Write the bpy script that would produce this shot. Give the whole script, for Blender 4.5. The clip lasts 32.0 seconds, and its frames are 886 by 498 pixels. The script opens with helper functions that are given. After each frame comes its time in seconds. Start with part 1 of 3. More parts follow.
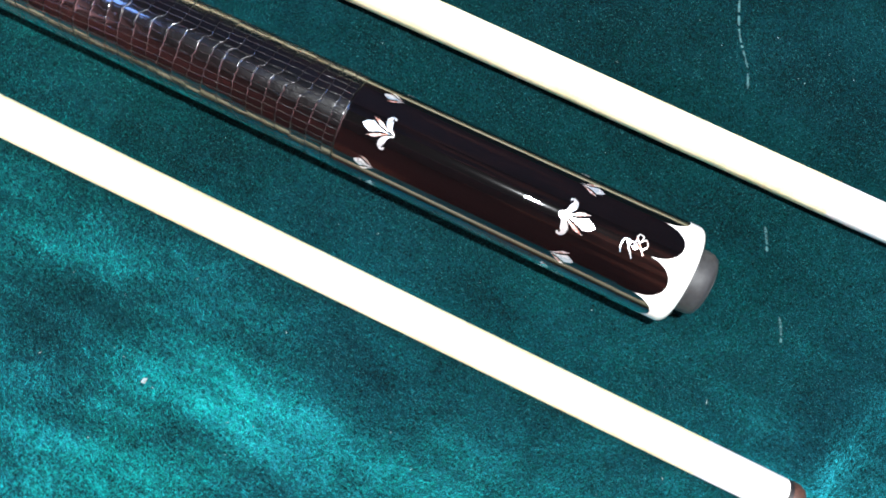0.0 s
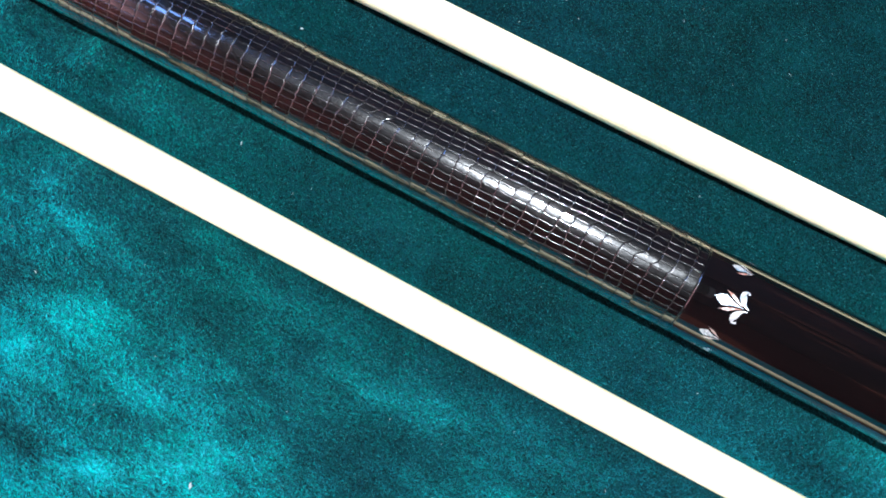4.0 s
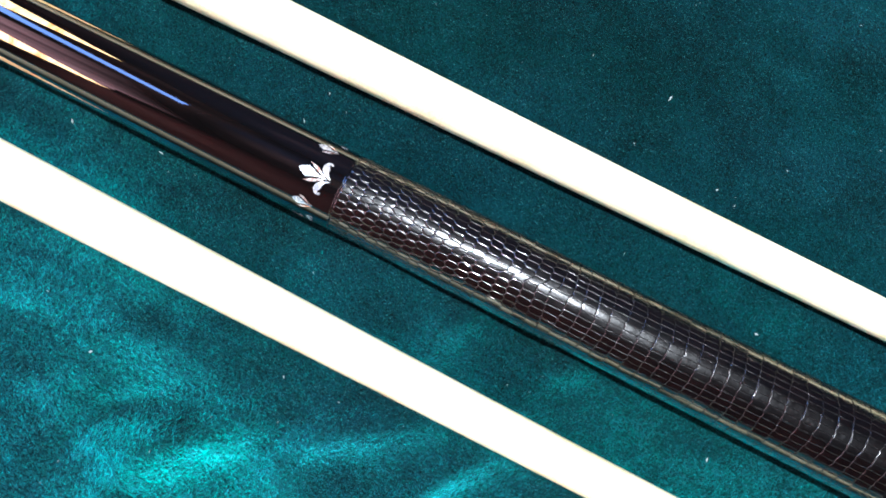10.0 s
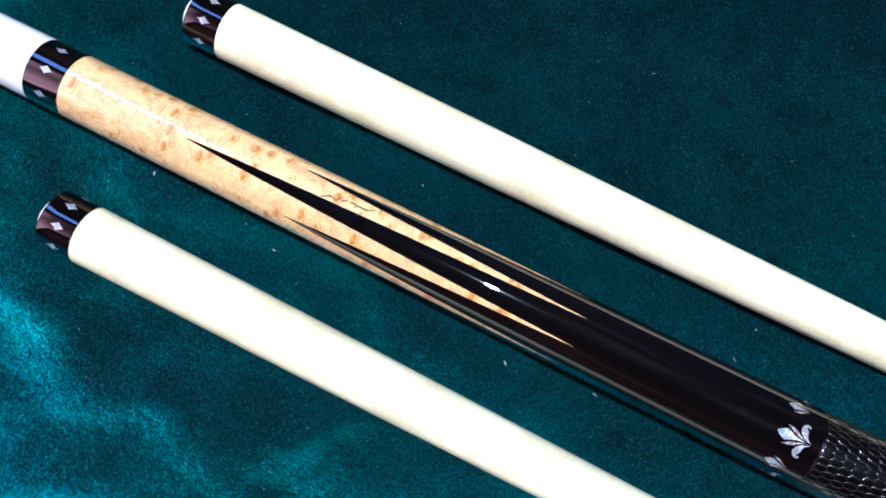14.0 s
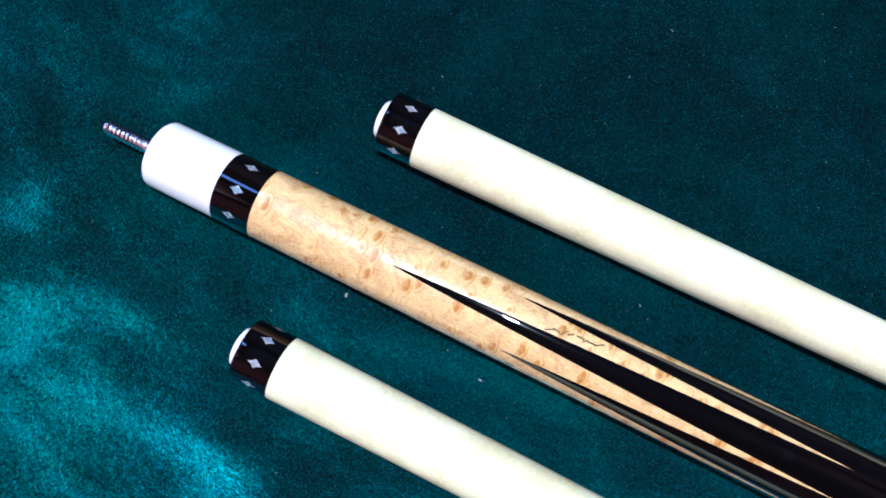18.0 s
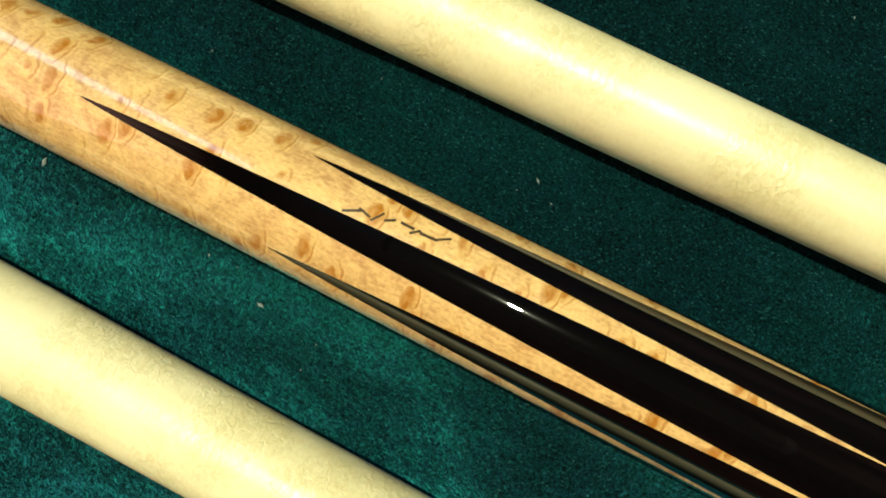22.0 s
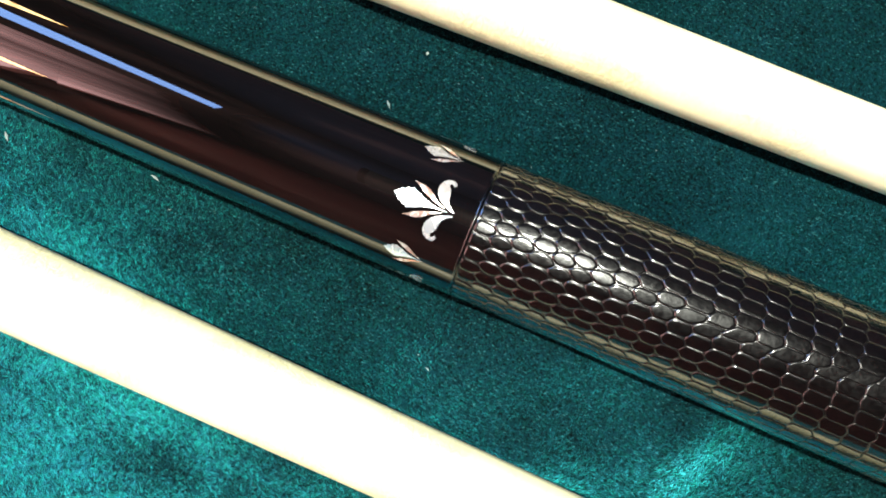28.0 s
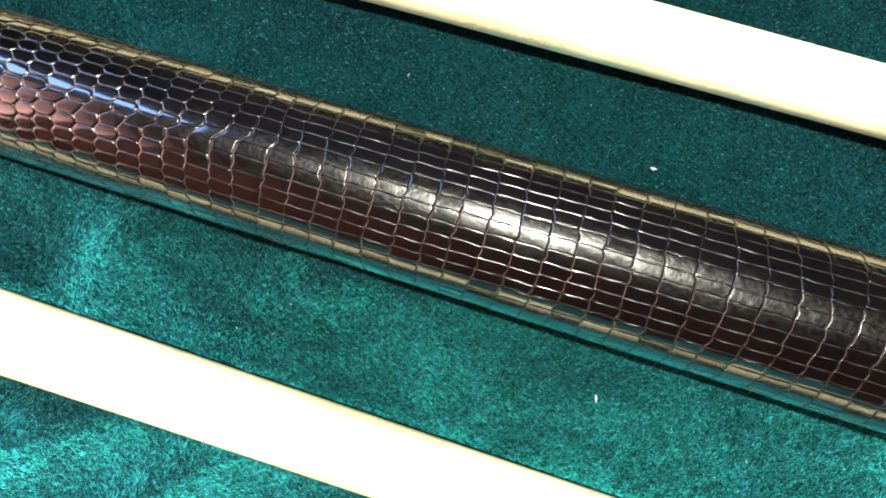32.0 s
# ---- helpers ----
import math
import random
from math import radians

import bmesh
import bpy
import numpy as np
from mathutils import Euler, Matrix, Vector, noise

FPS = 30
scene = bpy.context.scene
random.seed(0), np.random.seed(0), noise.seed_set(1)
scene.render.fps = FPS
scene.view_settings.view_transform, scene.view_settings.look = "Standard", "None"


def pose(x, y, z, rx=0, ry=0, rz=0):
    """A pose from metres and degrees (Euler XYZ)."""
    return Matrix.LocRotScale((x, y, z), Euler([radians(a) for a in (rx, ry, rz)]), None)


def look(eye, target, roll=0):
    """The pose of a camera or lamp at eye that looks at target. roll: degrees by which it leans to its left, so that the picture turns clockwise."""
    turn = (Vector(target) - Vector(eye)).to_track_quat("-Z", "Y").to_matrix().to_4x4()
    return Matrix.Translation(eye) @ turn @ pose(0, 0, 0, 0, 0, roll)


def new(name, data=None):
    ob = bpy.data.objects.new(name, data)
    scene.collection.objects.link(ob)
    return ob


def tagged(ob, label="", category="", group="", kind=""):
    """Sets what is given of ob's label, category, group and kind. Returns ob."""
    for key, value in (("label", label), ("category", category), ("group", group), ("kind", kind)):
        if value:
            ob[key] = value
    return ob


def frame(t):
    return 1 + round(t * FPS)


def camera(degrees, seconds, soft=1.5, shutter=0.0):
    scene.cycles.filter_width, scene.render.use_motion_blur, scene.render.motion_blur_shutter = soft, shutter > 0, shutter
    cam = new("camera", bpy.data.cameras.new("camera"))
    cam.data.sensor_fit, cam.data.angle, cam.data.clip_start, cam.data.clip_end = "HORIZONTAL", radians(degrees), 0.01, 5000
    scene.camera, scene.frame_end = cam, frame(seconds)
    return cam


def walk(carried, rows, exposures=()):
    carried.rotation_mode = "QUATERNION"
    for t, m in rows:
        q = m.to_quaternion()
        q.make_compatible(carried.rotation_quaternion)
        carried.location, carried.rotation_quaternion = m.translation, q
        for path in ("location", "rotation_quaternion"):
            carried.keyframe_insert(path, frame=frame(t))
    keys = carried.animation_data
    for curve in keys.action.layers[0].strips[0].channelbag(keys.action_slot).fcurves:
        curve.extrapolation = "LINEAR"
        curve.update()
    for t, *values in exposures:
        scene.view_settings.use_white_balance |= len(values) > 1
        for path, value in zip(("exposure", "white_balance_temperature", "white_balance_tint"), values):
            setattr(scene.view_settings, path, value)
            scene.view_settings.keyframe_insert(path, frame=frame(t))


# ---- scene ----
# One finished cue butt and two maple shafts on a green velvet cloth.
# x runs along the cue (joint end at -x, butt end at +x), z is up, the cloth lies at z = 0.
cam = camera(55.86, 32.0, 1.9)
PATH = [
    (0.0, 0.0441, -0.0508, 0.2569, 7.73, 0.87, 25.70),
    (0.5, 0.0252, -0.0486, 0.2583, 7.63, 0.17, 26.08),
    (1.0, 0.0035, -0.0481, 0.2565, 7.39, -0.05, 26.35),
    (1.5, -0.0070, -0.0451, 0.2585, 6.63, 0.11, 26.52),
    (2.0, -0.0175, -0.0446, 0.2580, 6.65, 0.33, 26.98),
    (2.5, -0.0283, -0.0460, 0.2577, 7.21, 0.76, 27.56),
    (3.0, -0.0429, -0.0489, 0.2621, 7.69, 1.58, 28.16),
    (3.5, -0.0506, -0.0515, 0.2644, 7.86, 1.93, 27.96),
    (5.5, -0.1023, -0.0500, 0.2611, 8.35, 0.10, 27.96),
    (6.0, -0.1153, -0.0498, 0.2610, 8.39, -0.46, 28.01),
    (6.5, -0.1311, -0.0490, 0.2609, 8.60, -0.94, 28.11),
    (7.0, -0.1461, -0.0478, 0.2603, 8.80, -1.46, 28.28),
    (7.5, -0.1613, -0.0479, 0.2598, 8.91, -1.70, 28.48),
    (8.0, -0.1753, -0.0495, 0.2599, 9.40, -1.30, 28.31),
    (8.5, -0.1948, -0.0491, 0.2598, 10.06, -0.87, 27.63),
    (9.0, -0.2124, -0.0470, 0.2645, 10.27, -0.91, 27.43),
    (9.5, -0.2273, -0.0489, 0.2690, 10.08, -1.16, 27.02),
    (10.0, -0.2469, -0.0456, 0.2686, 10.13, -1.36, 26.85),
    (10.5, -0.2677, -0.0445, 0.2667, 10.35, -1.16, 27.01),
    (11.0, -0.2854, -0.0485, 0.2683, 10.84, -0.73, 26.89),
    (11.5, -0.3074, -0.0484, 0.2681, 11.41, -0.46, 26.81),
    (12.0, -0.3307, -0.0475, 0.2695, 11.42, -0.73, 26.90),
    (12.5, -0.3559, -0.0482, 0.2714, 11.45, -0.99, 26.92),
    (13.0, -0.3765, -0.0484, 0.2731, 11.56, -1.53, 27.11),
    (13.5, -0.3921, -0.0498, 0.2738, 11.36, -1.23, 27.09),
    (14.0, -0.4055, -0.0466, 0.2769, 11.79, -1.20, 26.58),
    (14.5, -0.4215, -0.0448, 0.2763, 11.57, -0.01, 26.67),
    (15.0, -0.4393, -0.0404, 0.2714, 11.32, 0.36, 26.86),
    (15.5, -0.4578, -0.0377, 0.2674, 11.06, 0.30, 26.80),
    (17.5, -0.4831, -0.0383, 0.2673, 12.50, 1.12, 26.19),
    (18.0, -0.4758, -0.0340, 0.2601, 12.04, 1.09, 26.44),
    (18.5, -0.4648, -0.0268, 0.2388, 11.37, 1.03, 27.97),
    (19.0, -0.4499, -0.0178, 0.2098, 10.78, 1.78, 28.40),
    (19.5, -0.4516, -0.0159, 0.1833, 9.84, 2.19, 27.84),
    (20.0, -0.4431, -0.0098, 0.1669, 9.08, 2.49, 27.44),
    (20.5, -0.4431, -0.0127, 0.1589, 8.23, 2.53, 27.80),
    (21.0, -0.4403, -0.0088, 0.1521, 8.61, 2.52, 27.95),
    (21.5, -0.4403, -0.0110, 0.1494, 8.66, 2.66, 27.79),
    (22.0, -0.4356, -0.0124, 0.1497, 8.87, 2.45, 27.15),
    (22.5, -0.4323, -0.0118, 0.1506, 8.98, 2.91, 26.86),
    (23.0, -0.4280, -0.0117, 0.1535, 9.16, 2.93, 26.65),
    (23.5, -0.4175, -0.0154, 0.1538, 8.69, 2.37, 25.91),
    (24.0, -0.4113, -0.0170, 0.1555, 8.56, 2.73, 25.67),
    (24.5, -0.3921, -0.0183, 0.1544, 8.21, 2.73, 26.46),
    (25.0, -0.3658, -0.0251, 0.1615, 7.76, 2.64, 26.73),
    (25.5, -0.3463, -0.0272, 0.1607, 8.64, 3.00, 26.12),
    (27.5, -0.2969, -0.0219, 0.1595, 7.50, 2.41, 23.63),
    (28.0, -0.2870, -0.0208, 0.1587, 7.58, 2.80, 23.31),
    (28.5, -0.2690, -0.0236, 0.1573, 7.80, 3.34, 22.57),
    (29.0, -0.2547, -0.0238, 0.1578, 7.98, 3.47, 21.90),
    (29.5, -0.2421, -0.0228, 0.1603, 8.24, 3.63, 21.15),
    (30.0, -0.2299, -0.0214, 0.1591, 8.46, 3.99, 20.33),
    (30.5, -0.2159, -0.0212, 0.1577, 8.36, 3.93, 19.47),
    (31.0, -0.2000, -0.0206, 0.1572, 8.31, 3.81, 18.69),
    (31.5, -0.1877, -0.0210, 0.1567, 8.11, 3.65, 18.07),
    (32.0, -0.1779, -0.0220, 0.1539, 7.88, 3.52, 17.44),
]
EXPOSURES = [
    (0.0, 1.40, 5850, 10), (3.0, 1.40, 5600, 9), (6.0, 1.50, 5500, 10), (9.0, 1.4, 5550, 10), (11.0, 1.05, 5400, 11),
    (13.0, 0.57, 4850, 12), (15.0, 0.24, 4950, 14), (17.0, 0.20, 4750, 13), (18.5, 0.12, 5050, 11), (20.0, -0.22, 7500, -2),
    (21.0, -0.25, 7950, -12), (23.5, -0.25, 7950, -12), (25.0, 0.25, 6750, 1), (26.5, 0.8, 6600, 4), (28.0, 1.15, 6550, 2), (32.0, 1.62, 6950, 2),
]
walk(cam, [(t, pose(x, y, z, rx, ry, rz)) for t, x, y, z, rx, ry, rz in PATH], EXPOSURES)

# ---- light: fixed sun for the camera's own lamp, dim room, one daylight window ----
world = bpy.data.worlds.new("room_air")
scene.world = world
world.use_nodes = True
world.node_tree.nodes["Background"].inputs[0].default_value = (0.52, 0.52, 0.55, 1)
world.node_tree.nodes["Background"].inputs[1].default_value = 0.08

# a fixed sun stands in for the small lamp carried beside the lens
lamp = new("sun_for_camera_light", bpy.data.lights.new("sun_for_camera_light", "SUN"))
lamp.data.energy = 5.0
lamp.data.angle = radians(1.1)
lamp.data.color = (1.0, 0.97, 0.9)
lamp.matrix_world = look((0, 0, 0), (0.024, -0.035, -1.0))

daylight = new("window_daylight", bpy.data.lights.new("window_daylight", "AREA"))
daylight.data.shape, daylight.data.size, daylight.data.size_y = "RECTANGLE", 0.30, 2.05
daylight.data.energy = 15.0
daylight.data.color = (0.26, 0.45, 1.0)
daylight.matrix_world = Matrix.Translation((-1.46, 0.50, 1.425)) @ Matrix(((0, 0, -1, 0), (-1, 0, 0, 0), (0, 1, 0, 0), (0, 0, 0, 1)))

# ---- materials ----
def material(name, colour=(0.5, 0.5, 0.5), rough=0.5, **more):
    m = bpy.data.materials.new(name)
    m.use_nodes = True
    b = m.node_tree.nodes["Principled BSDF"]
    b.inputs["Base Color"].default_value = (*colour, 1)
    b.inputs["Roughness"].default_value = rough
    for key, value in more.items():
        b.inputs[key.replace("_", " ")].default_value = value
    return m


class Net:
    """Short calls for the nodes of one material."""

    def __init__(self, m):
        self.t, self.b = m.node_tree, m.node_tree.nodes["Principled BSDF"]
        self.where = self.t.nodes.new("ShaderNodeTexCoord").outputs["Object"]

    def put(self, value, socket):
        if isinstance(value, bpy.types.NodeSocket):
            self.t.links.new(value, socket)
        else:
            socket.default_value = value

    def mapped(self, scale, turn=(0, 0, 0), shift=(0, 0, 0)):
        n = self.t.nodes.new("ShaderNodeMapping")
        self.put(self.where, n.inputs["Vector"])
        n.inputs["Scale"].default_value, n.inputs["Rotation"].default_value, n.inputs["Location"].default_value = scale, turn, shift
        return n.outputs[0]

    def noise(self, scale, detail=3.0, rough=0.55, at=None, warp=0.0):
        n = self.t.nodes.new("ShaderNodeTexNoise")
        self.put(at or self.where, n.inputs["Vector"])
        n.inputs["Scale"].default_value, n.inputs["Detail"].default_value = scale, detail
        n.inputs["Roughness"].default_value, n.inputs["Distortion"].default_value = rough, warp
        return n.outputs["Fac"]

    def cells(self, scale, at=None, feature="F1", out="Distance"):
        n = self.t.nodes.new("ShaderNodeTexVoronoi")
        n.feature = feature
        self.put(at or self.where, n.inputs["Vector"])
        n.inputs["Scale"].default_value = scale
        return n.outputs[out]

    def span(self, value, a, b, c=0.0, d=1.0, smooth=True):
        n = self.t.nodes.new("ShaderNodeMapRange")
        n.interpolation_type = "SMOOTHSTEP" if smooth else "LINEAR"
        for k, v in zip(("Value", "From Min", "From Max", "To Min", "To Max"), (value, a, b, c, d)):
            self.put(v, n.inputs[k])
        return n.outputs[0]

    def calc(self, op, a, b=0.0):
        n = self.t.nodes.new("ShaderNodeMath")
        n.operation = op
        self.put(a, n.inputs[0])
        self.put(b, n.inputs[1])
        return n.outputs[0]

    def mix(self, fac, a, b):
        n = self.t.nodes.new("ShaderNodeMix")
        n.data_type = "RGBA"
        self.put(fac, n.inputs[0])
        for v, s in ((a, n.inputs[6]), (b, n.inputs[7])):
            self.put((*v, 1) if isinstance(v, tuple) and len(v) == 3 else v, s)
        return n.outputs[2]

    def random(self):
        return self.t.nodes.new("ShaderNodeObjectInfo").outputs["Random"]

    def bump(self, height, strength, distance):
        n = self.t.nodes.new("ShaderNodeBump")
        n.inputs["Strength"].default_value, n.inputs["Distance"].default_value = strength, distance
        self.put(height, n.inputs["Height"])
        self.put(n.outputs[0], self.b.inputs["Normal"])

    def set(self, key, value):
        self.put(value, self.b.inputs[key])


def velvet_material():
    """Deep pile: short tufts that all lean one way, each a little differently, so that it glows when looked at against the lean."""
    m = material("green_velvet", (0.002, 0.03, 0.035), 0.9, Sheen_Weight=1.0, Sheen_Roughness=0.33, Specular_IOR_Level=0.04)
    n = Net(m)
    wander = n.t.nodes.new("ShaderNodeTexNoise")
    n.put(n.where, wander.inputs["Vector"])
    wander.inputs["Scale"].default_value, wander.inputs["Detail"].default_value = 900, 2.0
    shaken = n.t.nodes.new("ShaderNodeVectorMath")
    shaken.operation = "MULTIPLY_ADD"
    n.put(wander.outputs["Color"], shaken.inputs[0])
    shaken.inputs[1].default_value = (0.0010, 0.0010, 0.0010)
    n.put(n.where, shaken.inputs[2])
    tuft = n.cells(1700, shaken.outputs[0], out="Color")
    hair = n.noise(3000, 2.0, 0.6, at=shaken.outputs[0])
    pile = n.noise(1700, 3.0, 0.65)
    nap = n.noise(110, 3.0, 0.6, warp=0.6)
    lay = n.noise(24, 3.0, 0.6, warp=0.7)
    sway = n.noise(9, 2.0, 0.5)
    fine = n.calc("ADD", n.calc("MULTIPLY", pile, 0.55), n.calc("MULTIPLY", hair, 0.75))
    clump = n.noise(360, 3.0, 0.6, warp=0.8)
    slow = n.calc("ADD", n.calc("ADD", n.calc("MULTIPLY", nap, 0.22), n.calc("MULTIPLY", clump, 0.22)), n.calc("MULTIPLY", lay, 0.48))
    tone = n.span(n.calc("ADD", fine, slow), 0.72, 1.28, smooth=False)
    fibres = n.calc("MAXIMUM", n.noise(1.0, 1.0, 0.5, at=n.mapped((1300, 3900, 1300), (0, 0, radians(-75)))), n.noise(1.0, 1.0, 0.5, at=n.mapped((1400, 4200, 1400), (0, 0, radians(-20)), (0.3, 0.1, 0))))
    glint = n.span(fibres, 0.66, 0.80)
    tint = n.t.nodes.new("ShaderNodeSeparateColor")
    n.put(tuft, tint.inputs[0])
    hue = n.span(n.calc("ADD", n.calc("MULTIPLY", sway, 0.7), n.calc("ADD", n.calc("MULTIPLY", tint.outputs[0], 0.28), n.calc("MULTIPLY", clump, 0.4))), 0.42, 0.96)
    deep = n.mix(hue, (0.0030, 0.034, 0.034), (0.0033, 0.030, 0.040))
    # near black where the pile noise dips; fibre glints painted in as pale specks
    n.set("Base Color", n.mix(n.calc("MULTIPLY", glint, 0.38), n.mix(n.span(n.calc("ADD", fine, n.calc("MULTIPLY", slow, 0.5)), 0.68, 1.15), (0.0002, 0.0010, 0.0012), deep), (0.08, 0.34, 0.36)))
    n.set("Sheen Tint", n.mix(tone, (0.001, 0.11, 0.13), n.mix(hue, (0.055, 1.0, 0.84), (0.085, 0.80, 1.0))))
    n.bump(n.calc("ADD", n.calc("MULTIPLY", fine, 0.25), n.calc("MULTIPLY", slow, 2.0)), 0.80, 0.0020)

    def vector(op, a, b):
        v = n.t.nodes.new("ShaderNodeVectorMath")
        v.operation = op
        n.put(a, v.inputs[0])
        n.put(b, v.inputs[1])
        return v.outputs[0]

    loose = vector("MULTIPLY", vector("SUBTRACT", tuft, (0.5, 0.5, 0.5)), (0.60, 0.60, 0.20))
    def stirred(scale, reach):
        """Soft patches in which the pile was brushed another way."""
        w = n.t.nodes.new("ShaderNodeTexNoise")
        n.put(n.mapped((0.55, 1.25, 1.0), (0, 0, radians(-58))), w.inputs["Vector"])
        w.inputs["Scale"].default_value, w.inputs["Detail"].default_value, w.inputs["Distortion"].default_value = scale, 3.0, 0.7
        return vector("MULTIPLY", vector("SUBTRACT", w.outputs["Color"], (0.5, 0.5, 0.5)), reach)

    brushed = vector("ADD", stirred(22, (1.5, 2.5, 0.0)), stirred(90, (0.9, 1.3, 0.0)))
    leaned = vector("ADD", vector("ADD", n.b.inputs["Normal"].links[0].from_socket, (0.14, -1.20, 0.0)), vector("ADD", loose, brushed))
    n.set("Normal", vector("NORMALIZE", leaned, (0, 0, 0)))
    return m


def ebony_material():
    m = material("streaked_ebony", (0.01, 0.006, 0.005), 0.12, Coat_Weight=1.0, Coat_Roughness=0.012, Coat_IOR=1.55, Specular_IOR_Level=0.003)
    n = Net(m)
    streak = n.noise(1.0, 4.0, 0.6, at=n.mapped((14, 330, 330)), warp=0.3)
    wide = n.noise(1.0, 2.0, 0.5, at=n.mapped((5, 95, 95)))
    fac = n.span(n.calc("ADD", n.calc("MULTIPLY", streak, 0.5), n.calc("MULTIPLY", wide, 0.7)), 0.58, 0.86)
    n.set("Base Color", n.mix(fac, (0.0014, 0.0011, 0.0011), (0.026, 0.0095, 0.0065)))
    return m


def black_material():
    m = material("polished_black_ebony", (0.005, 0.004, 0.004), 0.12, Coat_Weight=1.0, Coat_Roughness=0.012, Coat_IOR=1.55, Specular_IOR_Level=0.003)
    n = Net(m)
    n.set("Base Color", n.mix(n.span(n.noise(1.0, 3.0, 0.6, at=n.mapped((10, 240, 240))), 0.45, 0.75), (0.0014, 0.0012, 0.0012), (0.007, 0.0042, 0.0038)))
    return m


def maple_material():
    """Pale shaft maple under satin varnish: faint long pores, soft clouds and a pebbled quilted figure."""
    m = material("pale_maple", (0.72, 0.58, 0.36), 0.42, Coat_Weight=0.45, Coat_Roughness=0.35, Coat_IOR=1.5)
    n = Net(m)
    grain = n.noise(1.0, 4.0, 0.6, at=n.mapped((60, 520, 520)))
    broad = n.noise(1.0, 3.0, 0.5, at=n.mapped((26, 60, 60)), warp=0.5)
    patch = n.noise(55, 2.0, 0.5)
    pebble = n.noise(1.0, 2.0, 0.5, at=n.mapped((950, 600, 600)), warp=1.2)
    ripple = n.calc("MULTIPLY", pebble, n.span(patch, 0.40, 0.60, 0.12, 1.0))
    fac = n.calc("ADD", n.calc("MULTIPLY", grain, 0.22), n.calc("ADD", n.calc("MULTIPLY", pebble, 0.20), n.calc("MULTIPLY", broad, 0.42)))
    fac = n.calc("ADD", fac, n.calc("MULTIPLY", ripple, 0.24))
    n.set("Base Color", n.mix(n.span(fac, 0.34, 0.70), (0.85, 0.80, 0.49), (0.67, 0.595, 0.30)))
    n.set("Roughness", n.span(pebble, 0.3, 0.7, 0.34, 0.50))
    n.bump(ripple, 0.55, 0.0005)
    return m


def birdseye_material():
    m = material("birdseye_maple", (0.6, 0.34, 0.13), 0.38, Coat_Weight=1.0, Coat_Roughness=0.025, Coat_IOR=1.5)
    n = Net(m)
    def swirled(size, reach, squash):
        """The place pushed about by soft noise, so that nothing in it stays round."""
        w = n.t.nodes.new("ShaderNodeTexNoise")
        n.put(n.where, w.inputs["Vector"])
        w.inputs["Scale"].default_value, w.inputs["Detail"].default_value = size, 2.0
        v = n.t.nodes.new("ShaderNodeVectorMath")
        v.operation = "MULTIPLY_ADD"
        n.put(w.outputs["Color"], v.inputs[0])
        v.inputs[1].default_value = (reach, reach, reach)
        n.put(n.mapped(squash), v.inputs[2])
        return v.outputs[0]

    at = swirled(420, 0.0015, (1.15, 0.62, 0.62))
    size = 205
    spot = n.cells(size, at)
    pick = n.t.nodes.new("ShaderNodeSeparateColor")
    n.put(n.cells(size, at, out="Color"), pick.inputs[0])
    off = n.t.nodes.new("ShaderNodeVectorMath")
    off.operation = "SUBTRACT"
    n.put(at, off.inputs[0])
    n.put(n.cells(size, at, out="Position"), off.inputs[1])
    along = n.t.nodes.new("ShaderNodeSeparateXYZ")
    n.put(off.outputs[0], along.inputs[0])
    cluster = n.noise(60, 1.0, 0.5)
    chosen = n.span(n.calc("ADD", pick.outputs[0], n.calc("MULTIPLY", cluster, 3.2)), 1.84, 2.04)
    ragged = n.span(n.noise(800, 2.0, 0.6), 0.30, 0.55)
    fade = n.calc("MULTIPLY", chosen, n.span(spot, 0.20, 0.58, 1.0, 0.0))
    bow = n.calc("ADD", n.calc("MULTIPLY", along.outputs[0], 2500.0), n.calc("MULTIPLY", n.calc("MULTIPLY", spot, spot), 30.0))
    arcs = n.span(n.calc("COSINE", bow), -0.5, 0.95)
    eye = n.calc("MULTIPLY", n.calc("MULTIPLY", arcs, fade), n.span(ragged, 0.0, 1.0, 0.55, 1.0))
    filled = n.calc("MULTIPLY", chosen, n.span(n.calc("ADD", spot, n.calc("MULTIPLY", ragged, 0.12)), 0.14, 0.62, 0.78, 0.0))
    eye = n.calc("MAXIMUM", eye, filled)
    pale = n.calc("MULTIPLY", fade, n.calc("SUBTRACT", 1.0, arcs))
    grain = n.noise(1.0, 4.0, 0.6, at=n.mapped((380, 1300, 1300)), warp=0.4)
    speck = n.noise(1500, 2.0, 0.6)
    curl = n.noise(95, 3.0, 0.6, warp=1.6)
    fleck = n.noise(1.0, 2.0, 0.6, at=n.mapped((700, 2600, 2600), (0, 0, 0.35)))
    tone = n.calc("ADD", n.calc("ADD", n.calc("MULTIPLY", grain, 0.20), n.calc("MULTIPLY", fleck, 0.30)), n.calc("ADD", n.calc("MULTIPLY", curl, 0.52), n.calc("MULTIPLY", speck, 0.30)))
    wood = n.mix(n.span(tone, 0.47, 0.88), (0.84, 0.575, 0.240), (0.45, 0.235, 0.080))
    wood = n.mix(n.calc("MULTIPLY", pale, 0.7), wood, (0.90, 0.66, 0.26))
    n.set("Base Color", n.mix(n.calc("MULTIPLY", eye, 0.95), wood, (0.40, 0.150, 0.014)))
    n.set("Roughness", n.span(curl, 0.35, 0.65, 0.22, 0.5))
    n.bump(n.calc("ADD", grain, n.calc("MULTIPLY", eye, -0.6)), 0.06, 0.0003)
    return m


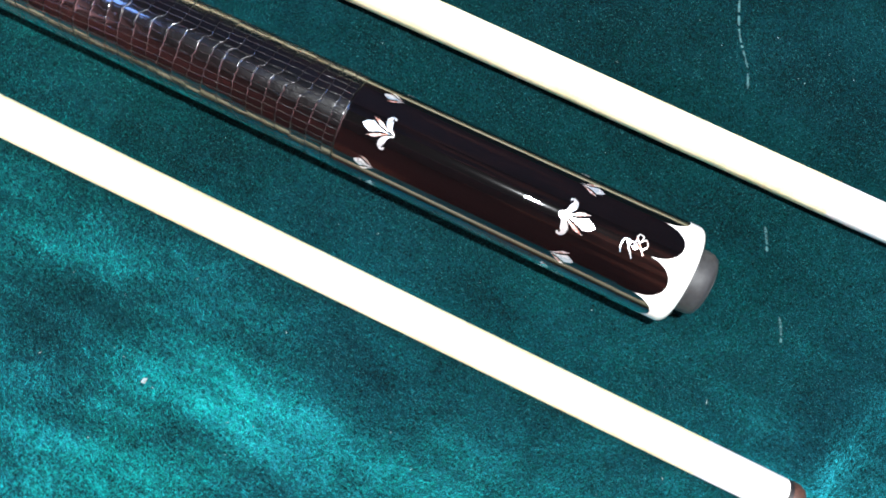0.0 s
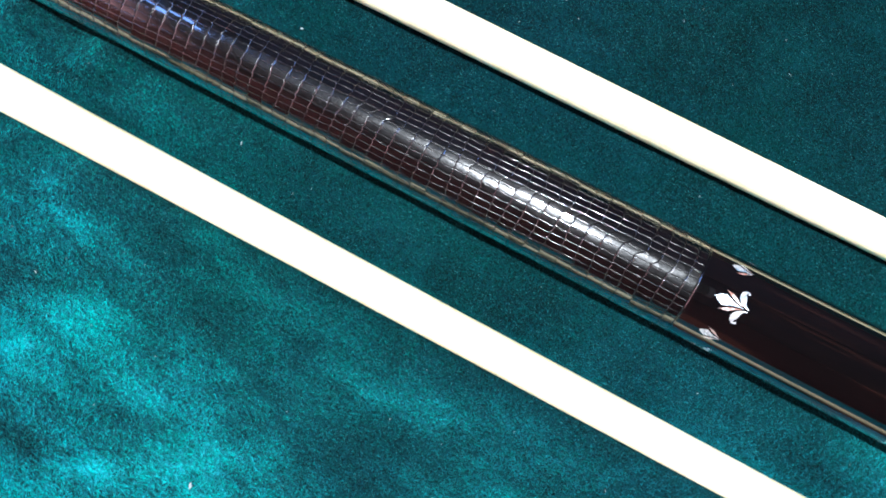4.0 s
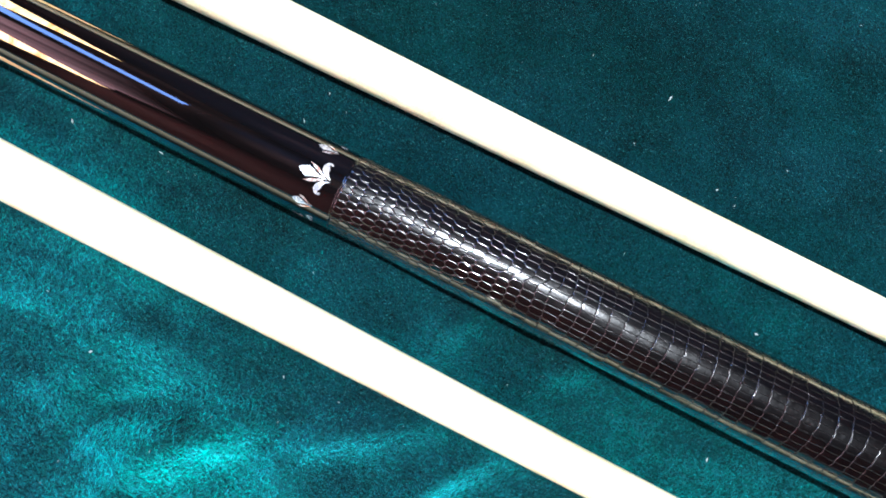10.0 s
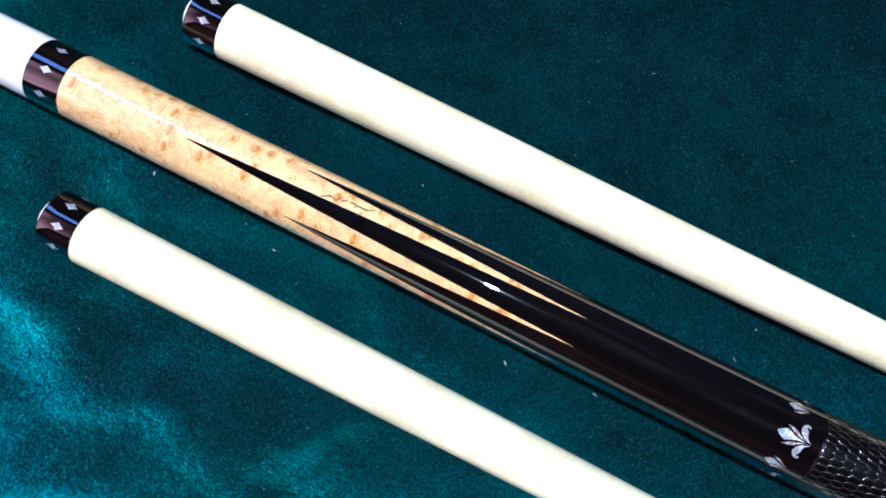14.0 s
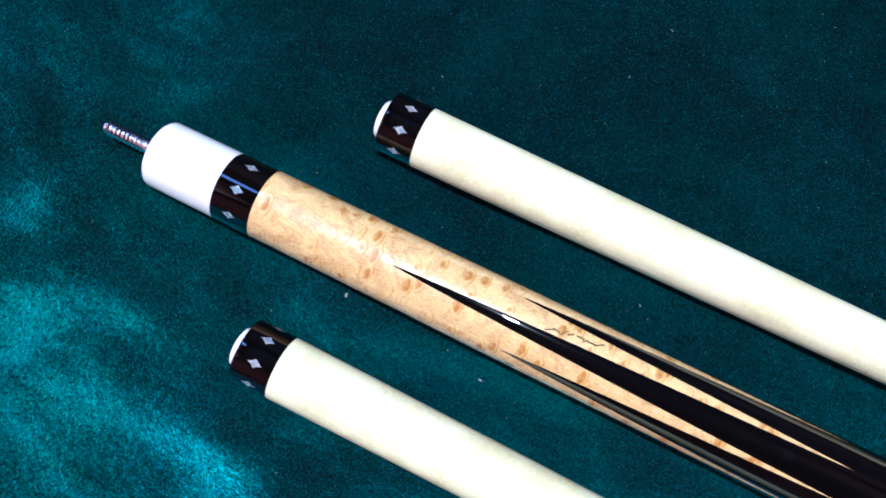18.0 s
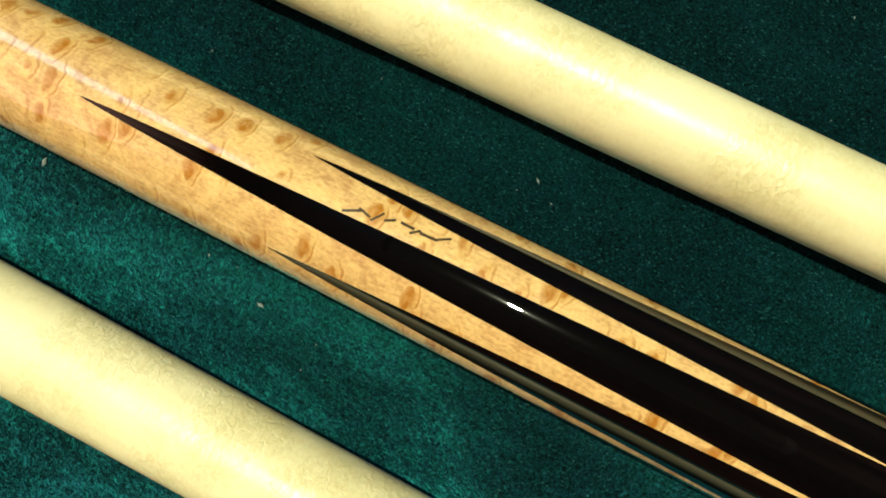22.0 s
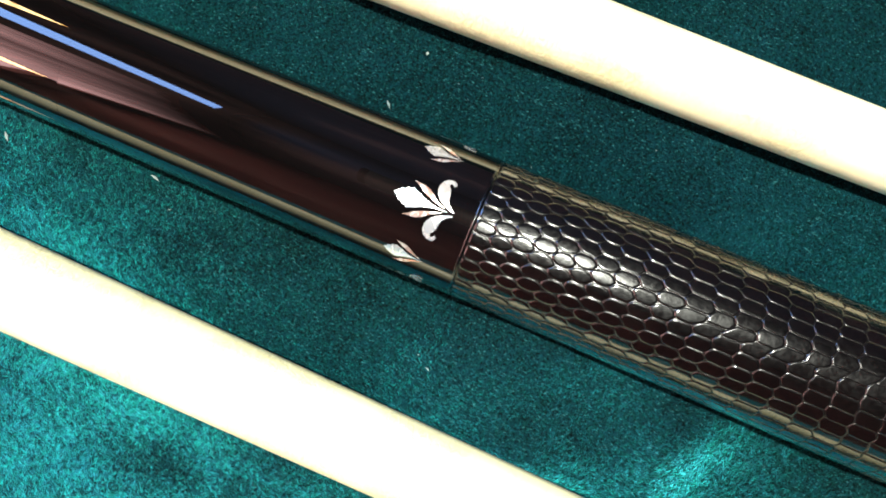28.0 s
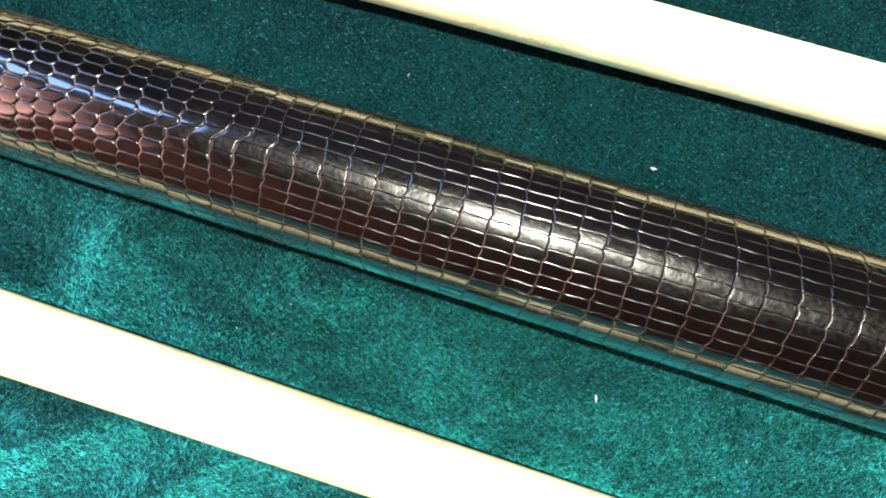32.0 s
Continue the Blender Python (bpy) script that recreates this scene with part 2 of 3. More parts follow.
def ivory_material(name="ivory_white", colour=(0.86, 0.83, 0.76)):
    m = material(name, colour, 0.3, Coat_Weight=0.8, Coat_Roughness=0.06)
    n = Net(m)
    n.set("Base Color", n.mix(n.noise(90, 3.0), colour, tuple(c * 0.93 for c in colour)))
    return m


def pearl_material(name, a, b):
    """Mother-of-pearl: each piece takes its own tint, with fine wavy growth lines."""
    m = material(name, a, 0.22, Metallic=0.55, Coat_Weight=1.0, Coat_Roughness=0.03)
    n = Net(m)
    wave = n.noise(420, 2.0, 0.5, warp=1.5)
    mixed = n.mix(n.random(), a, b)
    n.set("Base Color", n.mix(n.span(wave, 0.3, 0.7), mixed, (0.50, 0.49, 0.47)))
    n.set("Roughness", n.span(wave, 0.3, 0.7, 0.16, 0.34))
    n.bump(wave, 0.15, 0.0002)
    return m


def lizard_material():
    m = material("black_brown_lizard_leather", (0.014, 0.009, 0.008), 0.30, Coat_Weight=1.0, Coat_Roughness=0.075, Coat_IOR=1.6, Specular_IOR_Level=0.14)
    n = Net(m)
    patch = n.noise(70, 2.0, 0.5)
    fine = n.noise(1300, 2.0, 0.6)
    n.set("Base Color", n.mix(n.span(patch, 0.35, 0.7), (0.0004, 0.0004, 0.0004), (0.0012, 0.0008, 0.0007)))
    n.set("Roughness", n.span(fine, 0.3, 0.7, 0.21, 0.33))
    n.bump(n.calc("ADD", n.calc("MULTIPLY", fine, 0.4), n.noise(260, 2.0)), 0.30, 0.0003)
    return m


def plain_with_grain(name, colour, rough, scale, spread=0.25, **more):
    m = material(name, colour, rough, **more)
    n = Net(m)
    n.set("Base Color", n.mix(n.span(n.noise(scale, 4.0, 0.6), 0.3, 0.7), tuple(c * (1 - spread) for c in colour), tuple(min(1, c * (1 + spread)) for c in colour)))
    n.bump(n.noise(scale * 3, 2.0), 0.15, 0.0004)
    return m


def curtain_material():
    """An unseen rose curtain, added to glow in the reflections, fading towards its top."""
    m = material("glowing_rose_curtain", (0.6, 0.28, 0.25), 0.9)
    n = Net(m)
    up = n.t.nodes.new("ShaderNodeSeparateXYZ")
    n.put(n.where, up.inputs[0])
    folds = n.noise(1.0, 2.0, 0.5, at=n.mapped((1.0, 6.0, 0.7)))
    n.set("Emission Color", (1.0, 0.56, 0.57, 1))
    n.set("Emission Strength", n.calc("MULTIPLY", n.span(up.outputs[2], 0.5, 2.3, 4.3, 0.20), n.span(folds, 0.25, 0.75, 0.35, 1.3)))
    return m


VELVET = velvet_material()
EBONY = ebony_material()
BLACK = black_material()
MAPLE = maple_material()
BIRDSEYE = birdseye_material()
IVORY = ivory_material()
PEARL = pearl_material("mother_of_pearl", (0.52, 0.48, 0.44), (0.34, 0.45, 0.54))
ROSE_PEARL = pearl_material("rose_abalone", (0.46, 0.16, 0.10), (0.44, 0.27, 0.22))
LIZARD = lizard_material()
SEAM = plain_with_grain("grey_skin_between_scales", (0.0045, 0.0040, 0.0036), 0.26, 1900, 0.6, Coat_Weight=0.4, Coat_Roughness=0.21, Specular_IOR_Level=0.3)
RUBBER = plain_with_grain("black_rubber", (0.022, 0.022, 0.023), 0.6, 500)
LEATHER = plain_with_grain("brown_tip_leather", (0.05, 0.022, 0.014), 0.6, 700)
FIBRE = plain_with_grain("black_fibre_pad", (0.012, 0.010, 0.010), 0.5, 600)
STEEL = material("stainless_steel", (0.62, 0.58, 0.57), 0.2, Metallic=1.0)
INK = material("dark_ink", (0.05, 0.032, 0.012), 0.4, Coat_Weight=1.0, Coat_Roughness=0.05)
LINT = material("pale_lint", (0.20, 0.26, 0.25), 0.8)
CHALK = plain_with_grain("chalk_dust", (0.020, 0.066, 0.068), 0.9, 900, 0.5)
CURTAIN = curtain_material()
WALL = plain_with_grain("terracotta_wall_paint", (0.25, 0.115, 0.09), 0.8, 14, 0.12)
GREY_WALL = plain_with_grain("grey_wall_paint", (0.20, 0.19, 0.19), 0.8, 14, 0.12)
CEILING = plain_with_grain("grey_ceiling_paint", (0.14, 0.14, 0.14), 0.9, 10, 0.1)
FLOOR = plain_with_grain("brown_floor_boards", (0.16, 0.09, 0.05), 0.6, 30)

# ---- helpers for shapes ----
def part(name, bm, mat, parent=None, label="", smooth=True):
    me = bpy.data.meshes.new(name)
    if isinstance(bm, bmesh.types.BMesh):
        bm.normal_update()
        bm.to_mesh(me)
        bm.free()
    else:
        me.from_pydata(*bm)
    me.materials.append(mat)
    if smooth:
        me.polygons.foreach_set("use_smooth", [True] * len(me.polygons))
    ob = new(name, me)
    if parent is not None:
        ob.parent = parent
    return tagged(ob, label)


def turned(profile, axis=None, sides=72):
    """A turned piece: (x, radius) pairs round the x axis; axis(x) gives the height of the centre line. Ends with radius 0 close it flat."""
    bm = bmesh.new()

    def ring(x, r):
        h = axis(x) if axis else 0.0
        return [bm.verts.new((x, r * math.sin(k * math.tau / sides), h + r * math.cos(k * math.tau / sides))) for k in range(sides)]

    rows = [None if r <= 0 else ring(x, r) for x, r in profile]
    for a, b, (xa, ra), (xb, rb) in zip(rows, rows[1:], profile, profile[1:]):
        if a is None or b is None:
            x, r = (xb, rb) if a is None else (xa, ra)
            rim = ring(x, r)
            bm.faces.new(rim if a is None else rim[::-1])
            continue
        for k in range(sides):
            j = (k + 1) % sides
            bm.faces.new((a[k], a[j], b[j], b[k]))
    bm.normal_update()
    for f in bm.faces:
        c = f.calc_center_median()
        h = axis(c.x) if axis else 0.0
        if len(f.verts) == 4 and f.normal.y * c.y + f.normal.z * (c.z - h) < 0:
            f.normal_flip()
    return bm


def eased(x0, x1, radius, steps, round0=0.0, round1=0.0, closed=True):
    """A profile from x0 to x1 along radius(x), with rounded rims and closed ends."""
    s = 1 if x1 > x0 else -1
    out = [(x0, 0.0)] if closed else []
    for k in range(5 if round0 else 0):
        a = k / 5 * math.pi / 2
        out.append((x0 + s * round0 * (1 - math.cos(a)), radius(x0) - round0 * (1 - math.sin(a))))
    for k in range(steps + 1):
        x = x0 + s * round0 + (x1 - x0 - s * (round0 + round1)) * k / steps
        out.append((x, radius(x)))
    for k in range(4, -1, -1) if round1 else ():
        a = k / 5 * math.pi / 2
        out.append((x1 - s * round1 * (1 - math.cos(a)), radius(x1) - round1 * (1 - math.sin(a))))
    return out + ([(x1, 0.0)] if closed else [])


class Round:
    """A tapered round bar along x, lying on the cloth: its radius and centre height, and the way onto its skin."""

    def __init__(self, radius, height=None):
        self.radius, self.height = radius, height or radius

    def skin(self, x, angle, lift):
        r = self.radius(x)
        return (x, (r + lift) * math.sin(angle), self.height(x) + (r + lift) * math.cos(angle))

    def stroke(self, line, angle, lift, across=5):
        """A band on the skin: line holds (x, arc metres, half width); angle: degrees at which arc 0 lies (0 is the top, plus to +y)."""
        bm, rows = bmesh.new(), []
        for k, (x, u, w) in enumerate(line):
            ax, au, _ = line[max(k - 1, 0)]
            bx, bu, _ = line[min(k + 1, len(line) - 1)]
            dx, du = bx - ax, bu - au
            size = math.hypot(dx, du) or 1.0
            nx, nu = -du / size, dx / size
            row = []
            for j in range(across):
                s = (2 * j / (across - 1) - 1) * max(w, 0.00001)
                px, pu = x + nx * s, u + nu * s
                row.append(bm.verts.new(self.skin(px, radians(angle) + pu / self.radius(px), lift)))
            rows.append(row)
        for a, b in zip(rows, rows[1:]):
            for j in range(across - 1):
                bm.faces.new((a[j], a[j + 1], b[j + 1], b[j]))
        bm.normal_update()
        f = bm.faces[:]
        if sum(g.normal.y * g.calc_center_median().y + g.normal.z * (g.calc_center_median().z - self.height(g.calc_center_median().x)) for g in f) < 0:
            bmesh.ops.reverse_faces(bm, faces=f)
        return bm


def smoothed(points, n):
    """n + 1 rows along a soft curve through rows of numbers."""
    out, last = [], len(points) - 1
    for k in range(n + 1):
        f = k / n * last
        i = min(int(f), last - 1)
        t = f - i
        p = [points[max(0, min(last, j))] for j in (i - 1, i, i + 1, i + 2)]
        out.append(tuple(0.5 * (2 * b + (c - a) * t + (2 * a - 5 * b + 4 * c - d) * t * t + (3 * b - a - 3 * c + d) * t ** 3) for a, b, c, d in zip(*p)))
    return out

# ---- the setting: cloth, floor, plain walls, one window ----
RIDGES = [  # middle x, y, direction in degrees, half length, half width, height
    (-0.306, -0.092, 57, 0.036, 0.0070, 0.0026), (-0.264, -0.064, 53, 0.026, 0.0065, 0.0024), (-0.235, -0.066, 59, 0.024, 0.0060, 0.0022),
    (-0.326, -0.096, 45, 0.028, 0.0060, -0.0022), (-0.285, -0.020, 47, 0.022, 0.0080, 0.0024), (-0.276, -0.030, 46, 0.014, 0.0060, 0.0022),
    (-0.251, -0.019, 52, 0.016, 0.0075, 0.0024), (-0.213, -0.016, 40, 0.012, 0.0060, 0.0022), (-0.340, -0.068, 15, 0.014, 0.0060, 0.0014),
    (-0.526, -0.072, -10, 0.028, 0.0098, 0.0021), (-0.486, -0.077, 0, 0.020, 0.0085, 0.0028), (-0.439, -0.067, 50, 0.018, 0.0070, 0.0022),
    (-0.415, -0.025, 10, 0.018, 0.0075, 0.0018), (-0.599, -0.074, 47, 0.014, 0.0092, 0.0017), (-0.543, -0.070, -3, 0.020, 0.0092, 0.0015),
    (-0.613, -0.014, 36, 0.026, 0.0115, 0.0017), (-0.579, 0.040, 38, 0.024, 0.0103, 0.0017), (-0.557, 0.056, 4, 0.012, 0.0080, 0.0012),
    (-0.564, -0.040, 10, 0.012, 0.0080, 0.0011), (-0.575, -0.115, 25, 0.030, 0.0126, 0.0019), (-0.640, -0.060, 50, 0.030, 0.0138, 0.0017),
    (-0.500, -0.115, 30, 0.030, 0.0090, 0.0024), (-0.400, -0.120, 40, 0.030, 0.0090, 0.0024), (-0.640, 0.060, 30, 0.030, 0.0138, 0.0015),
    (0.150, -0.030, 75, 0.030, 0.0090, 0.0022), (0.120, -0.100, 30, 0.030, 0.0100, 0.0016), (-0.160, -0.130, 35, 0.040, 0.0110, 0.0016),
]


def shaft_line(y0, slope, x):
    return y0 + slope * (x + 0.3)


UPPER, LOWER = (0.0421, 0.0022), (-0.0429, -0.0040)


def cloth_height(x, y):
    """Soft wrinkles and nap swells, flat under the cue and the shafts."""
    h = np.zeros_like(x)
    flat_x, flat_y = x, y
    x = flat_x + 0.003 * np.sin(flat_y * 58 + 1) + 0.002 * np.sin(flat_x * 97 + flat_y * 43)
    y = flat_y + 0.003 * np.sin(flat_x * 51 + 2) + 0.002 * np.sin(flat_x * 118 - flat_y * 61)
    for cx, cy, a, long, wide, high in RIDGES:
        c, s = math.cos(radians(a)), math.sin(radians(a))
        p, q = (x - cx) * c + (y - cy) * s, -(x - cx) * s + (y - cy) * c
        h += 2.9 * high * np.exp(-(p / long) ** 2 - ((q + 0.25 * p * p / long) / wide) ** 2)
    h += (0.0006 + 0.0010 / (1 + np.exp((x + 0.30) * 40))) * np.sin(x * 71 + 3 * np.sin(y * 37)) * np.sin(y * 83 + 2 * np.sin(x * 29))
    x, y = flat_x, flat_y
    h = 0.72 * h + 0.0016
    for y0, slope, half, x0, x1 in ((0.0, 0.0, 0.0085, -0.595, 0.102), (*UPPER, 0.0055, -0.538, 0.157), (*LOWER, 0.0055, -0.542, 0.152)):
        d = np.abs(y - shaft_line(y0, slope, x))
        under = 1 / ((1 + np.exp(-(x - x0) * 900)) * (1 + np.exp((x - x1) * 900)))
        keep = np.clip((d - half * 0.35) / (half * 0.6), 0, 1)
        h = h * (1 - under * (1 - keep * keep * (3 - 2 * keep))) - 0.0006 * under * np.exp(-(d / half) ** 2)
    return h


def cloth():
    xs = np.concatenate([np.linspace(-1.2, -0.80, 12)[:-1], np.linspace(-0.80, 0.32, 374), np.linspace(0.32, 0.8, 12)[1:]])
    ys = np.concatenate([np.linspace(-0.7, -0.28, 10)[:-1], np.linspace(-0.28, 0.28, 188), np.linspace(0.28, 0.7, 10)[1:]])
    gx, gy = np.meshgrid(xs, ys, indexing="ij")
    z = cloth_height(gx, gy)
    nx, ny = gx.shape
    verts = np.stack([gx, gy, z], -1).reshape(-1, 3)
    i = np.arange(nx * ny).reshape(nx, ny)
    faces = np.stack([i[:-1, :-1], i[1:, :-1], i[1:, 1:], i[:-1, 1:]], -1).reshape(-1, 4)
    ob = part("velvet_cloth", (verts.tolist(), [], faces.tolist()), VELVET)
    thick = ob.modifiers.new("thickness", "SOLIDIFY")
    thick.thickness, thick.offset = 0.003, -1
    return tagged(ob, "deep green velvet cloth with soft wrinkles and lint", "cloth", kind="structure")


def slab(name, lo, hi, mat, label):
    bm = bmesh.new()
    bmesh.ops.create_cube(bm, size=1.0)
    for v in bm.verts:
        v.co = [lo[k] + (v.co[k] + 0.5) * (hi[k] - lo[k]) for k in range(3)]
    return tagged(part(name, bm, mat, smooth=False), label, kind="structure")


cloth()
slab("floor", (-2.0, -2.0, -0.08), (1.9, 2.0, -0.006), FLOOR, "plain brown floor under the velvet cloth")
slab("wall_south", (-1.5, -1.75, -0.006), (1.5, -1.6, 2.7), WALL, "plain terracotta painted wall beyond the cloth")
slab("wall_north", (-1.5, 1.6, -0.006), (1.5, 1.75, 2.7), GREY_WALL, "plain dim grey painted wall beyond the cloth")
slab("wall_east", (1.5, -1.75, -0.006), (1.65, 1.75, 2.7), GREY_WALL, "plain dim grey painted end wall")
slab("wall_west", (-1.65, 0.05, -0.006), (-1.5, 0.35, 2.7), WALL, "plain terracotta painted wall beside the window")
slab("wall_west_2", (-1.65, 0.65, -0.006), (-1.5, 1.75, 2.7), WALL, "plain terracotta painted wall beside the window")
slab("wall_west_3", (-1.65, 0.35, -0.006), (-1.5, 0.65, 0.40), WALL, "plain terracotta painted wall below the window")
slab("wall_west_4", (-1.65, 0.35, 2.45), (-1.5, 0.65, 2.7), WALL, "plain terracotta painted wall above the window")
slab("wall_west_5", (-1.65, -1.75, -0.006), (-1.5, -1.45, 2.7), WALL, "plain terracotta painted wall beside the curtained window")
slab("wall_west_6", (-1.65, -1.45, -0.006), (-1.5, 0.05, 0.40), WALL, "plain terracotta painted wall below the curtained window")
slab("wall_west_7", (-1.65, -1.45, 2.30), (-1.5, 0.05, 2.7), WALL, "plain terracotta painted wall above the curtained window")


def ceiling():
    """A plain unseen ceiling, added with one opening above the cloth to let the sun in."""
    xs, ys = (-1.65, -1.0, 0.5, 1.65), (-1.75, -0.55, 0.55, 1.75)
    verts = [(x, y, z) for z in (2.7, 2.82) for x in xs for y in ys]
    at = lambda k, i, j: 16 * k + 4 * i + j
    cells = [(i, j) for i in range(3) for j in range(3) if (i, j) != (1, 1)]
    faces = [(at(0, i, j), at(0, i, j + 1), at(0, i + 1, j + 1), at(0, i + 1, j)) for i, j in cells]
    faces += [(at(1, i, j), at(1, i + 1, j), at(1, i + 1, j + 1), at(1, i, j + 1)) for i, j in cells]
    for (i, j), (p, q) in (((1, 1), (2, 1)), ((2, 1), (2, 2)), ((2, 2), (1, 2)), ((1, 2), (1, 1))):
        faces.append((at(0, i, j), at(0, p, q), at(1, p, q), at(1, i, j)))
    ob = part("ceiling", (verts, [], faces), CEILING, smooth=False)
    return tagged(ob, "unseen dim ceiling, added with an opening for the sun", "ceiling", kind="structure")


ceiling()


def curtain():
    """A gathered glowing curtain, added unseen for its rose reflection; it fills the wider window."""
    n = 160
    verts = []
    for k in range(n + 1):
        y = -1.45 + 1.5 * k / n
        x = -1.56 + 0.025 * math.sin(k * 0.55) + 0.012 * math.sin(k * 0.23 + 1)
        verts += [(x, y, 0.40), (x + 0.01 * math.sin(k * 0.3), y, 1.3), (x, y, 2.30)]
    faces = [(3 * k + j, 3 * k + 3 + j, 3 * k + 4 + j, 3 * k + 1 + j) for k in range(n) for j in (0, 1)]
    ob = part("curtain", (verts, [], faces), CURTAIN)
    thick = ob.modifiers.new("thickness", "SOLIDIFY")
    thick.thickness = 0.003
    return tagged(ob, "unseen glowing rose curtain, added for its reflection in the cue", "curtain", kind="structure")


curtain()

# ---- the cue butt ----
CUE = Round(lambda x: 0.012971 + 0.00597 * (x + 0.25))
LIFT = 0.00009


def empty(name, where, label, category, group=""):
    return tagged(new(name), label, category, group)


def cue_piece(name, x0, x1, mat, parent, label="", round0=0.0, round1=0.0, inset=0.0, steps=None):
    r = lambda x: CUE.radius(x) - inset
    prof = eased(x0, x1, r, steps or max(2, int(abs(x1 - x0) / 0.012)), round0, round1)
    return part(name, turned(prof, CUE.radius, 96), mat, parent, label)


def diamond(bar, x, angle, parent, length=0.0050, width=0.0014):
    line = []
    for k in range(13):
        s = k / 6 - 1
        line.append((x + s * length / 2, 0.0, width * (1 - abs(s)) ** 1.5))
    return part("diamond", bar.stroke(line, angle, LIFT), PEARL, parent)


def lily(parent, x, angle, way, size, full):
    """A fleur-de-lis of pearl inlay: ragged leaf, two slim petals and, on a full one, two curls. x: its base; way: +1 or -1, where the tip points along x."""
    k = size if full else size * 0.76
    base = x + (0 if full else 0.12 * size * way)

    def put(name, rows, mat, mirror, steps=24):
        line = [(base + way * k * a, mirror * k * b, k * w) for a, b, w in smoothed(rows, steps)]
        part(name, CUE.stroke(line, angle, LIFT), mat, parent)

    put("leaf", [(0.10, 0, 0.003), (0.28, 0, 0.016), (0.44, 0, 0.050), (0.58, 0, 0.108), (0.68, 0, 0.148), (0.73, 0, 0.168), (0.765, 0, 0.138), (0.81, 0, 0.142),
                 (0.85, 0, 0.100), (0.89, 0, 0.098), (0.94, 0, 0.045), (1.0, 0, 0.0)], PEARL, 1, 48)
    for m in (1, -1):
        put("petal", [(0.16, 0.035, 0.003), (0.32, 0.098, 0.020), (0.46, 0.172, 0.044), (0.57, 0.222, 0.044), (0.65, 0.250, 0.022), (0.76, 0.285, 0.0)], ROSE_PEARL, m)
        if full:
            put("curl", [(-0.01, 0.03, 0.006), (0.07, 0.065, 0.020), (0.15, 0.120, 0.042), (0.220, 0.205, 0.084), (0.268, 0.310, 0.100), (0.280, 0.405, 0.072), (0.240, 0.470, 0.040),
                         (0.180, 0.485, 0.030), (0.145, 0.455, 0.030), (0.155, 0.420, 0.010)], PEARL, m, 36)


def lily_ring(parent, x, way, size):
    for k in range(4):
        lily(parent, x, -6 + 90 * k, way, size, True)
        lily(parent, x, 39 + 90 * k, way, size, False)


FORKED = ((-0.262, -0.222), (-0.124, -0.110), (-0.086, -0.020))  # stretches where the rows of both flanks meet out of step


